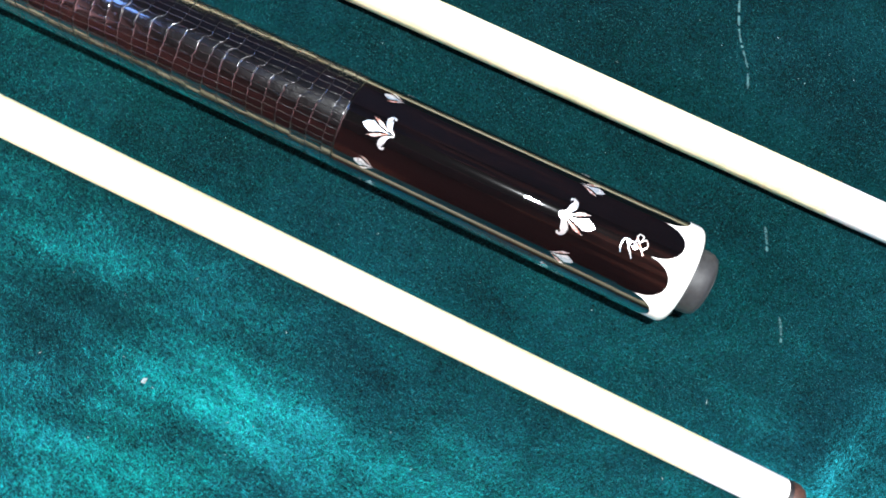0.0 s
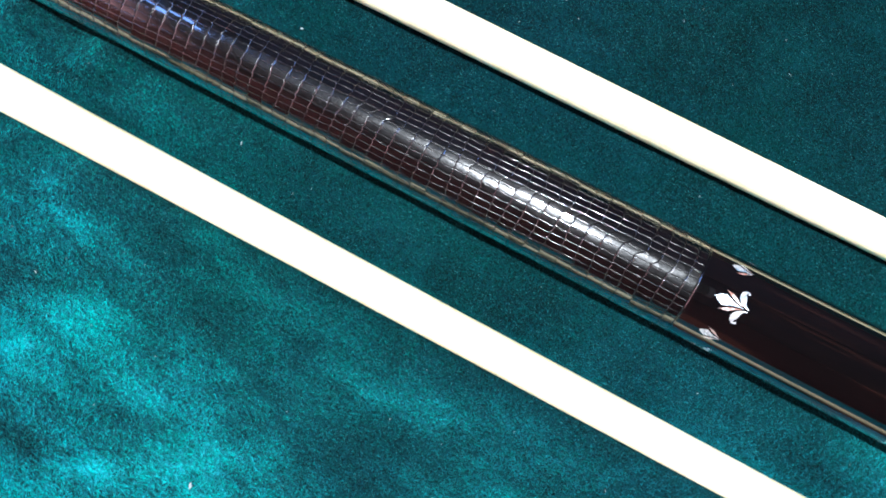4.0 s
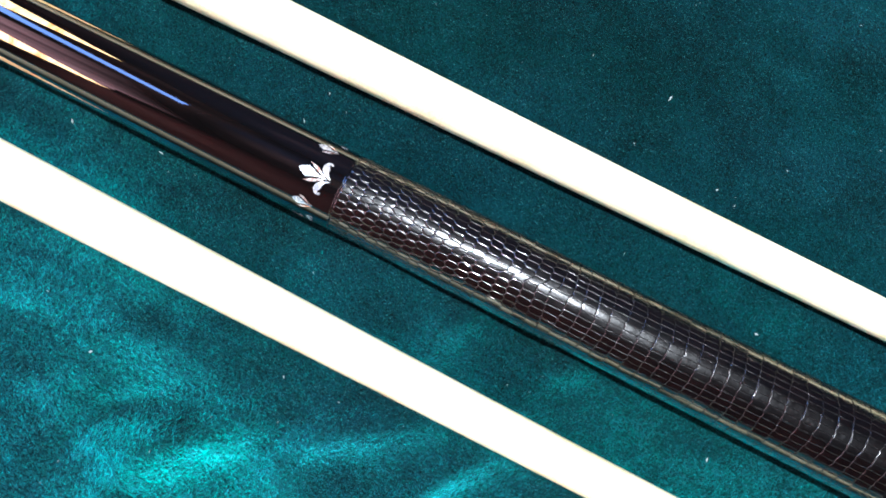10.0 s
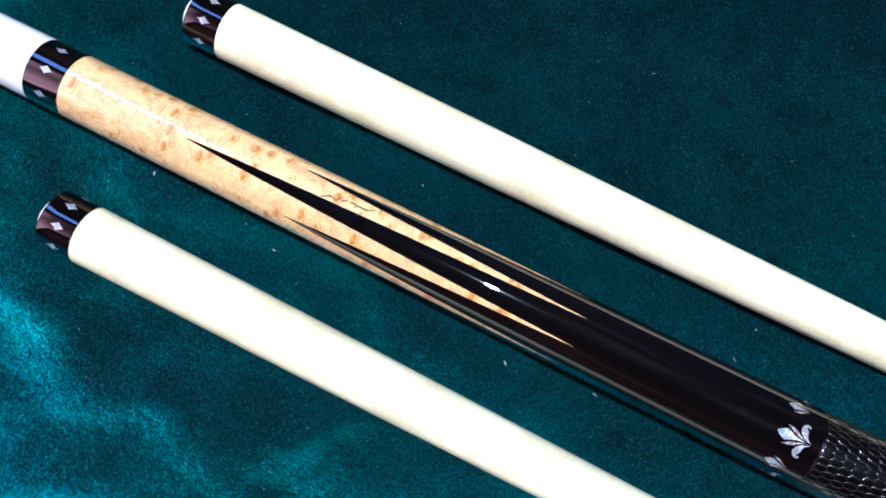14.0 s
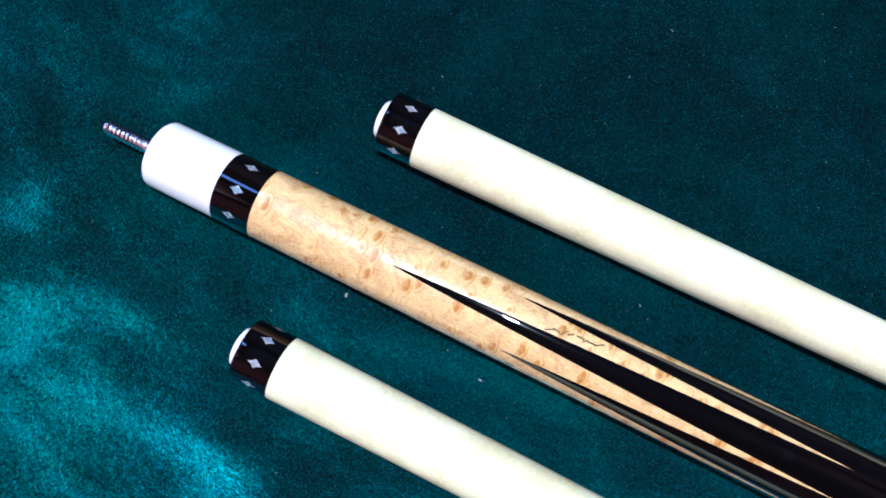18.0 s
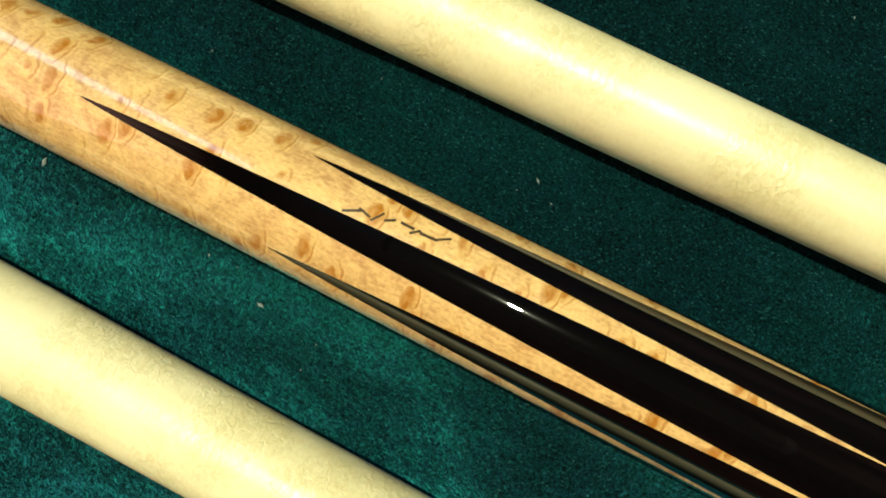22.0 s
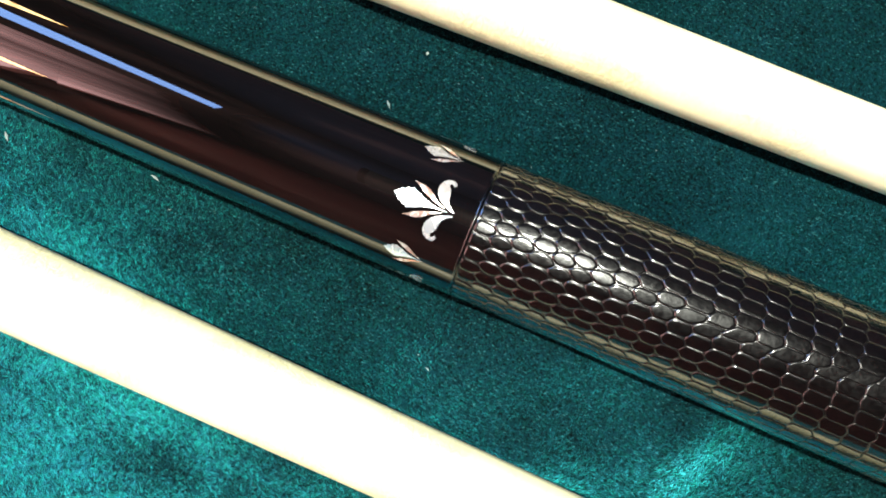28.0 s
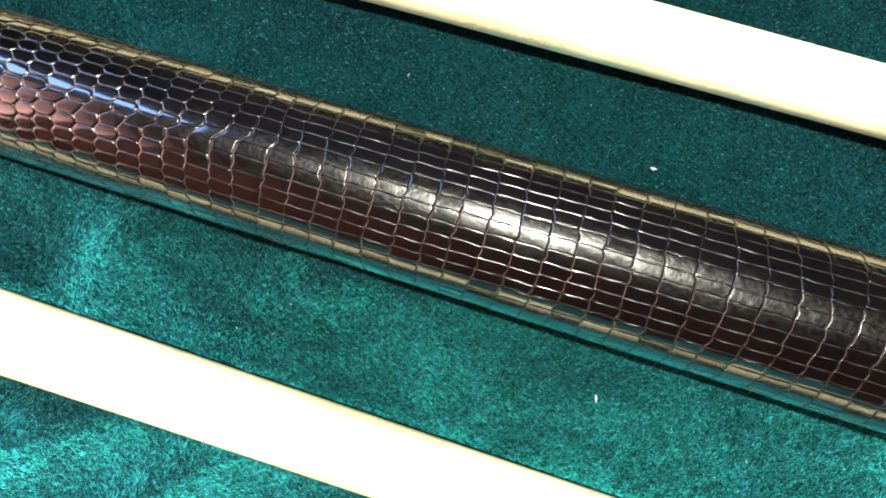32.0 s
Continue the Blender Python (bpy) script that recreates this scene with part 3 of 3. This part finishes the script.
def lizard_wrap(parent):
    """Lizard skin in rows of scales: rounded hexagons near the joint end, long-seamed oblongs further on."""
    x_front, x_back = -0.2972, -0.0140
    wrap = cue_piece("wrap", x_front, x_back, LIZARD, parent, "glossy black-brown lizard skin wrap", inset=0.0006)
    rng = np.random.default_rng(7)
    edges = [x_front + 0.0004]
    while edges[-1] < x_back - 0.0065:
        f = min(1.0, (edges[-1] - x_front) / 0.09)
        edges.append(edges[-1] + (0.0032 + 0.0016 * f) * (1 + 0.05 * rng.standard_normal()))
    edges.append(x_back - 0.0004)
    rows = len(edges) - 1
    counts = [34 if edges[i] < x_front + 0.075 else 40 for i in range(rows + 1)]
    shift = np.cumsum(np.array([0.5 if edges[i] < x_front + 0.070 else 0.06 for i in range(rows + 1)]) + 0.06 * rng.standard_normal(rows + 1))
    wave = rng.uniform(0, 6.28, (rows // 4 + 2, 3))
    tilt = rng.uniform(-1, 1, (rows, 40, 2))

    def border(i, th):
        """x of the seam below row i, round the bar."""
        if i in (0, rows):
            return np.full_like(th, edges[i])
        f = min(1.0, max(0.0, (edges[i] - x_front - 0.02) / 0.06))
        turn = counts[i] * th - 2 * np.pi * shift[i - 1]
        zig = (0.00044 * (1 - f) + 0.00008 * f) * (np.cos(turn) - 0.11 * np.cos(3 * turn + np.pi))
        a, b, c = wave[i // 4]
        slow = 0.0004 * np.sin(th * 2 + a) + 0.0003 * np.sin(th * 3 + b + i * 0.15) + 0.0001 * np.sin(th * 7 + c + i) + f * (0.00009 * np.sin(th * 17 + 2.3 * i) + 0.00008 * np.sin(th * 29 + 4.1 * i))
        near = sum(1 / ((1 + math.exp((x0 - edges[i]) * 500)) * (1 + math.exp((edges[i] - x1) * 500))) for x0, x1 in FORKED)
        middle = 0.02 + 0.10 * math.sin(i * 0.37) - 0.08 * math.sin(i * 0.11)
        fork = 0.0011 * near * np.tanh(np.sin(th - middle) * 16) * (0.5 + 0.5 * np.cos(th))
        return edges[i] + zig + (slow + fork) * min(1.0, i / 4, (rows - i) / 4)

    cuts = np.array([0.0, 0.028, 0.07, 0.12, 0.19, 0.32, 0.5, 0.68, 0.81, 0.88, 0.93, 0.972])
    t = np.array([0.0, 0.03, 0.06, 0.095, 0.15, 0.28, 0.5, 0.72, 0.85, 0.905, 0.94, 0.97, 1.0])
    steps = len(t)
    for i in range(rows):
        count = counts[i]
        sides = count * len(cuts)
        local = np.tile(cuts, count)
        cell = np.repeat(np.arange(count), len(cuts))
        th = (cell + local + shift[i] - 0.5) * 2 * np.pi / count
        lo, hi = border(i, th), border(i + 1, th)
        gx = lo[:, None] + (hi - lo)[:, None] * t[None]
        f = min(1.0, max(0.0, (edges[i] - x_front - 0.02) / 0.07))
        bend = 0.06 * np.sin(gx * 1300 + 1.7 * tilt[i, :, 0][cell][:, None])
        gt = th[:, None] + bend * f * 2 * np.pi / count * 0.5
        width = 2 * np.pi * CUE.radius(edges[i]) / count
        side = (np.minimum(local, 1 - local) * width * (1 + 0.7 * f))[:, None]
        ends = np.minimum(t, 1 - t)[None] * (hi - lo)[:, None]
        soft = 0.00100 * (1 - f) + 0.00022 * f
        gap = np.sqrt(np.maximum(0, 1 - (np.maximum(0, 1 - side / soft) ** 2 + np.maximum(0, 1 - ends / soft) ** 2))) * soft
        gap = np.where((side > soft) & (ends > soft), np.minimum(side, ends), np.minimum(gap, np.minimum(side, ends)))
        rise = 1 - np.clip(1 - gap / (0.00040 - 0.00022 * f), 0, 1) ** 2
        crown = 0.00002 * np.sqrt(np.clip(side / (width / 2), 0, 1) * np.clip(ends / np.maximum((hi - lo)[:, None] / 2, 1e-6), 0, 1))
        lean = 0.00005 * (tilt[i, :, 0][cell] * (local - 0.5) * 2)[:, None] + 0.00002 * tilt[i, :, 1][cell][:, None] * (t[None] - 0.5) * 2
        base = 0.012971 + 0.00597 * (gx + 0.25)
        half = np.pi / count
        plate = (0.4 * base * (np.cos(half) / np.cos((local - 0.5) * 2 * half) - 0.5 - 0.5 * np.cos(half))[:, None])
        r = base - 0.00012 + 0.00012 * rise + crown + lean * rise + plate
        verts = np.stack([gx, r * np.sin(gt), base + r * np.cos(gt)], -1).reshape(-1, 3)
        idx = np.arange(sides * steps).reshape(sides, steps)
        nxt = np.roll(idx, -1, 0)
        faces = np.stack([idx[:, :-1], idx[:, 1:], nxt[:, 1:], nxt[:, :-1]], -1).reshape(-1, 4)
        mid = (gap + np.roll(gap, -1, 0))[:, :-1] + (gap + np.roll(gap, -1, 0))[:, 1:]
        tops = np.minimum(ends[:, :-1], ends[:, 1:]) < 0.00012 + 0.00002 * f
        flanks = np.minimum(side, np.roll(side, -1, 0)) < 0.00004
        if f >= 0.5:
            flanks = flanks & (np.minimum(ends[:, :-1], ends[:, 1:]) > 0.0006)
        tight = np.where(tops | flanks, 0.00015, 0.00023 - 0.00030 * f).reshape(-1)
        seam = ((mid.reshape(-1) / 4 < tight) | (tops.reshape(-1) if f > 0.5 else False)).astype(np.int32)
        me = bpy.data.meshes.new("skin_band")
        me.from_pydata(verts.tolist(), [], faces[:, ::-1].tolist())
        me.materials.append(LIZARD)
        me.materials.append(SEAM)
        me.polygons.foreach_set("material_index", seam)
        me.polygons.foreach_set("use_smooth", np.ones(len(faces), dtype=bool))
        new("skin_band", me).parent = wrap
    for x in (x_front, x_back):
        part("wrap_edge", turned([(x - 0.0004, CUE.radius(x) - 0.0004), (x - 0.00015, CUE.radius(x) + 0.00005), (x + 0.00015, CUE.radius(x) + 0.00005), (x + 0.0004, CUE.radius(x) - 0.0004)], CUE.radius, 96), LIZARD, wrap)
    return wrap


def joint_pin(parent):
    """A threaded steel pin, its thread a true helix."""
    x0, x1, r, pitch, sides, steps = -0.5960, -0.6172, 0.00245, 0.00150, 32, 190
    verts, faces = [], []
    h = CUE.radius(-0.595)
    for i in range(steps + 1):
        x = x0 + (x1 - x0) * i / steps
        end = max(0.0, (x1 + 0.0012 - x) / 0.0012)
        for k in range(sides):
            a = k * math.tau / sides
            c = 0.5 + 0.5 * math.cos(math.tau * x / pitch + a)
            rr = (r - 0.00042 * c ** 0.8) * (1 - 0.28 * end ** 2)
            verts.append((x, rr * math.sin(a), h + rr * math.cos(a)))
    for i in range(steps):
        for k in range(sides):
            j = (k + 1) % sides
            faces.append((i * sides + k, (i + 1) * sides + k, (i + 1) * sides + j, i * sides + j))
    faces.append([steps * sides + k for k in range(sides)][::-1])
    pin = part("joint_pin", (verts, [], faces), STEEL, parent, "threaded steel joint pin")
    return pin


def cue_butt():
    cue = empty("cue_butt", None, "ebony and birdseye maple cue butt with lizard skin wrap on velvet", "pool cue")
    part("bumper", turned([(0.0910, 0.0), (0.0910, 0.0096), (0.0959, 0.0097), (0.0979, 0.0094), (0.0992, 0.0086), (0.0998, 0.0072), (0.0998, 0.0024), (0.0981, 0.0020), (0.0981, 0.0)], lambda x: CUE.radius(0.091), 64), RUBBER, cue, "matt black rubber bumper")
    cap = cue_piece("butt_cap", 0.0755, 0.0926, IVORY, cue, "ivory white butt cap", round1=0.0022, steps=4)
    for k in range(8):
        line = []
        for j in range(25):
            s = (1 - math.cos(j / 24 * math.pi)) / 2
            x = 0.0751 + 0.0121 * s
            f = max(0.0, (x - 0.0787) / (0.0872 - 0.0787))
            line.append((x, 0.0, CUE.radius(x) * radians(22.6) * math.sqrt(max(0.0, 1 - f ** 2.2))))
        part("cap_lobe", CUE.stroke(line, -7 + 22.5 + 45 * k, LIFT, 9), EBONY, cap)
    sleeve = cue_piece("butt_sleeve", -0.0140, 0.0755, EBONY, cue, "polished dark streaked ebony sleeve")
    lily_ring(sleeve, 0.0012, -1, 0.0098)
    lily_ring(sleeve, 0.0522, 1, 0.0108)
    # the maker's mark, as plain hooked scrolls about a small lozenge
    mark = (("mark_stem", PEARL, [(-2.3, 2.6), (-1.7, 0.8), (-1.4, -1.1), (-0.9, -3.4)]), ("mark_scroll", PEARL, [(-4.0, -1.4), (-3.8, 0.6), (-2.6, 2.4), (-1.1, 1.7), (-2.0, -0.3)]),
            ("mark_stem", ROSE_PEARL, [(0.9, 3.1), (1.3, 1.4), (1.7, -0.4), (2.3, -2.6)]), ("mark_scroll", ROSE_PEARL, [(0.5, 1.9), (1.6, 3.4), (2.8, 2.6), (1.6, 1.1)]),
            ("mark_scroll", ROSE_PEARL, [(1.6, 1.1), (3.3, 1.7), (3.7, 0.0), (2.0, -1.0)]), ("mark_bar", PEARL, [(-1.1, 1.6), (0.0, 1.3), (1.0, 1.9)]))
    for name, mat, points in mark:
        line = [(0.0746 + 0.00098 * (0.90 * p - 0.43 * q), -0.0003 + 0.00098 * (0.43 * p + 0.90 * q), 0.00017) for p, q in smoothed(points, 16)]
        part(name, CUE.stroke(line, -4, LIFT, 3), mat, sleeve)
    part("mark_lozenge", CUE.stroke([(0.0748 + s * 0.0010, -0.0003, 0.0009 * (1 - abs(s))) for s in (-1, -0.5, 0, 0.5, 1)], -4, LIFT * 1.5), PEARL, sleeve)
    lizard_wrap(cue)
    fore = cue_piece("forearm_sleeve", -0.3735, -0.2972, BLACK, cue, "polished black ebony forearm sleeve")
    lily_ring(fore, -0.3008, -1, 0.0104)
    maple = cue_piece("forearm", -0.5590, -0.3735, BIRDSEYE, cue, "glossy golden birdseye maple forearm", steps=20)
    for k in range(8):
        tip = -0.5138 if k % 2 == 0 else -0.4752
        line = []
        for j in range(41):
            s = (j / 40) ** 1.3
            x = tip + (-0.3733 - tip) * s
            line.append((x, 0.0, CUE.radius(x) * radians(22.7) * s ** 0.74))
        part("ebony_point", CUE.stroke(line, -7 + 45 * k, 0.00003, 9), BLACK, maple, "long black ebony point" if k % 2 == 0 else "short black ebony point")
    # the signature, as plain strokes of its size
    for x, u, dx, du, w in ((-0.4662, -0.0009, 0.0030, 0.0011, 0.00016), (-0.4640, 0.0004, 0.0022, -0.0009, 0.00014), (-0.4615, -0.0010, 0.0014, 0.0019, 0.00012), (-0.4596, -0.0003, 0.0016, 0.0007, 0.00015),
                            (-0.4572, 0.0003, 0.0024, -0.0004, 0.00017), (-0.4552, -0.0010, 0.0014, 0.0010, 0.00015), (-0.4538, -0.0004, 0.0030, -0.0003, 0.00018), (-0.4514, -0.0008, 0.0024, 0.0012, 0.00014)):
        part("written_stroke", CUE.stroke([(x + dx * s, u + du * s + 0.15 * (x + dx * s + 0.4590), 1.4 * w) for s in (0, 0.25, 0.5, 0.75, 1)], 14.5, LIFT, 3), INK, maple)
    ring = cue_piece("joint_ring", -0.5722, -0.5590, BLACK, cue, "black ring inlaid with pearl diamonds")
    for k in range(8):
        diamond(CUE, -0.5655, -8 + 45 * k, ring)
    cue_piece("joint_collar", -0.5974, -0.5722, IVORY, cue, "ivory white joint collar", round0=0.0022, steps=4)
    joint_pin(cue)
    return cue


cue_butt()

# ---- the two shafts ----
TAPER_X = np.linspace(0.0, 0.70, 71)
TAPER_R = np.interp(TAPER_X, (0.0, 0.10, 0.20, 0.30, 0.40, 0.50, 0.70), (0.00992, 0.00919, 0.00808, 0.00681, 0.00620, 0.00590, 0.00548))
TAPER_R = np.convolve(np.pad(TAPER_R, 4, mode="reflect", reflect_type="odd"), np.full(9, 1 / 9), mode="valid")
RING_R = 0.00995


def shaft_height(x):
    """The straight centre line, the thick end pressed a little into the pile."""
    return 0.0083 - 0.0036 * max(x, -0.02)


def shaft_radius(x):
    """x counts from the joint end of the wood (0) to the tip (0.676)."""
    return float(np.interp(x, TAPER_X, TAPER_R))




def cue_shaft(angle):
    s = tagged(new("cue_shaft"), "pale maple cue shaft with black diamond ring on velvet", "cue shaft", "pair of shafts")
    axis = shaft_height
    part("shaft_wood", turned(eased(0.0, 0.651, shaft_radius, 60, 0.0003), axis, 80), MAPLE, s)
    part("ferrule", turned(eased(0.651, 0.6765, shaft_radius, 3, 0, 0.0004), axis, 64), IVORY, s, "ivory white ferrule")
    part("tip_pad", turned(eased(0.6765, 0.6777, shaft_radius, 1), axis, 64), FIBRE, s, "black fibre pad")
    part("tip", turned([(0.6777, 0.0), (0.6777, 0.0055), (0.6797, 0.0056), (0.6808, 0.0052), (0.6818, 0.0045), (0.6825, 0.0022), (0.6827, 0.0)], axis, 64), LEATHER, s, "domed brown leather tip")
    bar = Round(lambda x: RING_R, axis)
    ring = part("joint_ring", turned(eased(-0.0124, 0.0, lambda x: RING_R, 3, 0.0004), axis, 96), BLACK, s, "black ring inlaid with pearl diamonds")
    for k in range(8):
        diamond(bar, -0.0057, angle + 45 * k, ring)
    part("end_cap", turned([(-0.0124, 0.0), (-0.0124, 0.0064), (-0.0140, 0.0063), (-0.0148, 0.0058), (-0.0152, 0.0048), (-0.0152, 0.0)], axis, 64), IVORY, s, "small ivory white end disc")
    return s


def lay(s, y, x, slope):
    s.matrix_world = Matrix.Translation((x, shaft_line(y, slope, x), 0)) @ Matrix.Rotation(math.atan(slope), 4, "Z")


lay(cue_shaft(-22), UPPER[0], -0.5257, UPPER[1])
lay(cue_shaft(-13), LOWER[0], -0.5310, LOWER[1])

# ---- lint and chalk on the cloth ----
def lint():
    """Pale flecks and short fibres scattered over the pile."""
    rng = random.Random(5)
    spots = [(-0.0386, -0.0968, 0.0018), (-0.1188, -0.1234, 0.0010), (-0.1606, 0.0208, 0.0008), (-0.2177, 0.0809, 0.0006), (-0.2388, 0.0334, 0.0006), (-0.1908, 0.0590, 0.0007),
             (-0.2889, -0.0594, 0.0006), (-0.3465, -0.0799, 0.0010), (-0.3206, 0.0300, 0.0006), (-0.3235, 0.0175, 0.0005), (-0.3907, -0.0177, 0.0006), (-0.4764, -0.0185, 0.0008),
             (-0.5251, -0.0136, 0.0011), (-0.1590, -0.0223, 0.0005), (-0.2217, -0.0880, 0.0009), (-0.3601, -0.0136, 0.0006)]
    spots += [(rng.uniform(-0.72, 0.2), rng.uniform(-0.2, 0.2), rng.choice((0.00012, 0.00015, 0.0002, 0.00025, 0.00035))) for _ in range(900)]
    verts, faces = [], []
    for x, y, r in spots:
        r *= 0.75
        if min(abs(y), abs(y - UPPER[0]), abs(y - LOWER[0])) < 0.012:
            if r < 0.0005:
                continue
        z = float(cloth_height(np.array([x]), np.array([y]))[0]) + 0.0002
        a, long = rng.uniform(0, math.pi), rng.choice((1.0, 1.2, 2.6)) if r < 0.0005 else rng.uniform(1.0, 1.5)
        c, s, n = math.cos(a), math.sin(a), len(verts)
        for px, py, pz in ((long, 0, 0), (0.2, 0.6, 0), (-long, 0.2, 0), (-0.1, -0.6, 0), (0, 0, 0.7)):
            px, py = px + rng.uniform(-0.2, 0.2), py + rng.uniform(-0.2, 0.2)
            verts.append((x + r * (px * c - py * s), y + r * (px * s + py * c), z + pz * r * 0.8))
        faces += [(n, n + 1, n + 4), (n + 1, n + 2, n + 4), (n + 2, n + 3, n + 4), (n + 3, n, n + 4), (n + 3, n + 2, n + 1, n)]
    ob = part("lint", (verts, [], faces), LINT, smooth=False)
    return tagged(ob, "tiny pale lint flecks scattered over the velvet", "lint", kind="stuff")


lint()


def chalk_trace(points, wide):
    verts, faces = [], []
    rng = random.Random(3)
    rows = smoothed(points, 40)
    for k, (x, y) in enumerate(rows):
        w = wide * rng.uniform(0.25, 1.0)
        z = float(cloth_height(np.array([x]), np.array([y]))[0])
        verts += [(x - w, y - w * 0.3, z + 0.0001), (x + rng.uniform(-w, w) * 0.2, y, z + 0.0004), (x + w, y + w * 0.3, z + 0.0001)]
        if k and rng.random() > 0.22:
            n = 3 * k
            faces += [(n - 3, n - 2, n + 1, n), (n - 2, n - 1, n + 2, n + 1)]
    ob = part("chalk_trace", (verts, [], faces), CHALK)
    return tagged(ob, "faint broken line of pale chalk on the velvet", "chalk line", "chalk traces")


chalk_trace([(0.0755, 0.0939), (0.0805, 0.0819), (0.0870, 0.0724), (0.0900, 0.0659)], 0.00045)
chalk_trace([(0.1120, 0.0279), (0.1140, 0.0244), (0.1155, 0.0209)], 0.0005)
chalk_trace([(0.1265, 0.0039), (0.1285, 0.0004), (0.1300, -0.0031)], 0.0005)
chalk_trace([(0.1000, 0.0489), (0.1020, 0.0449), (0.1030, 0.0419)], 0.00025)
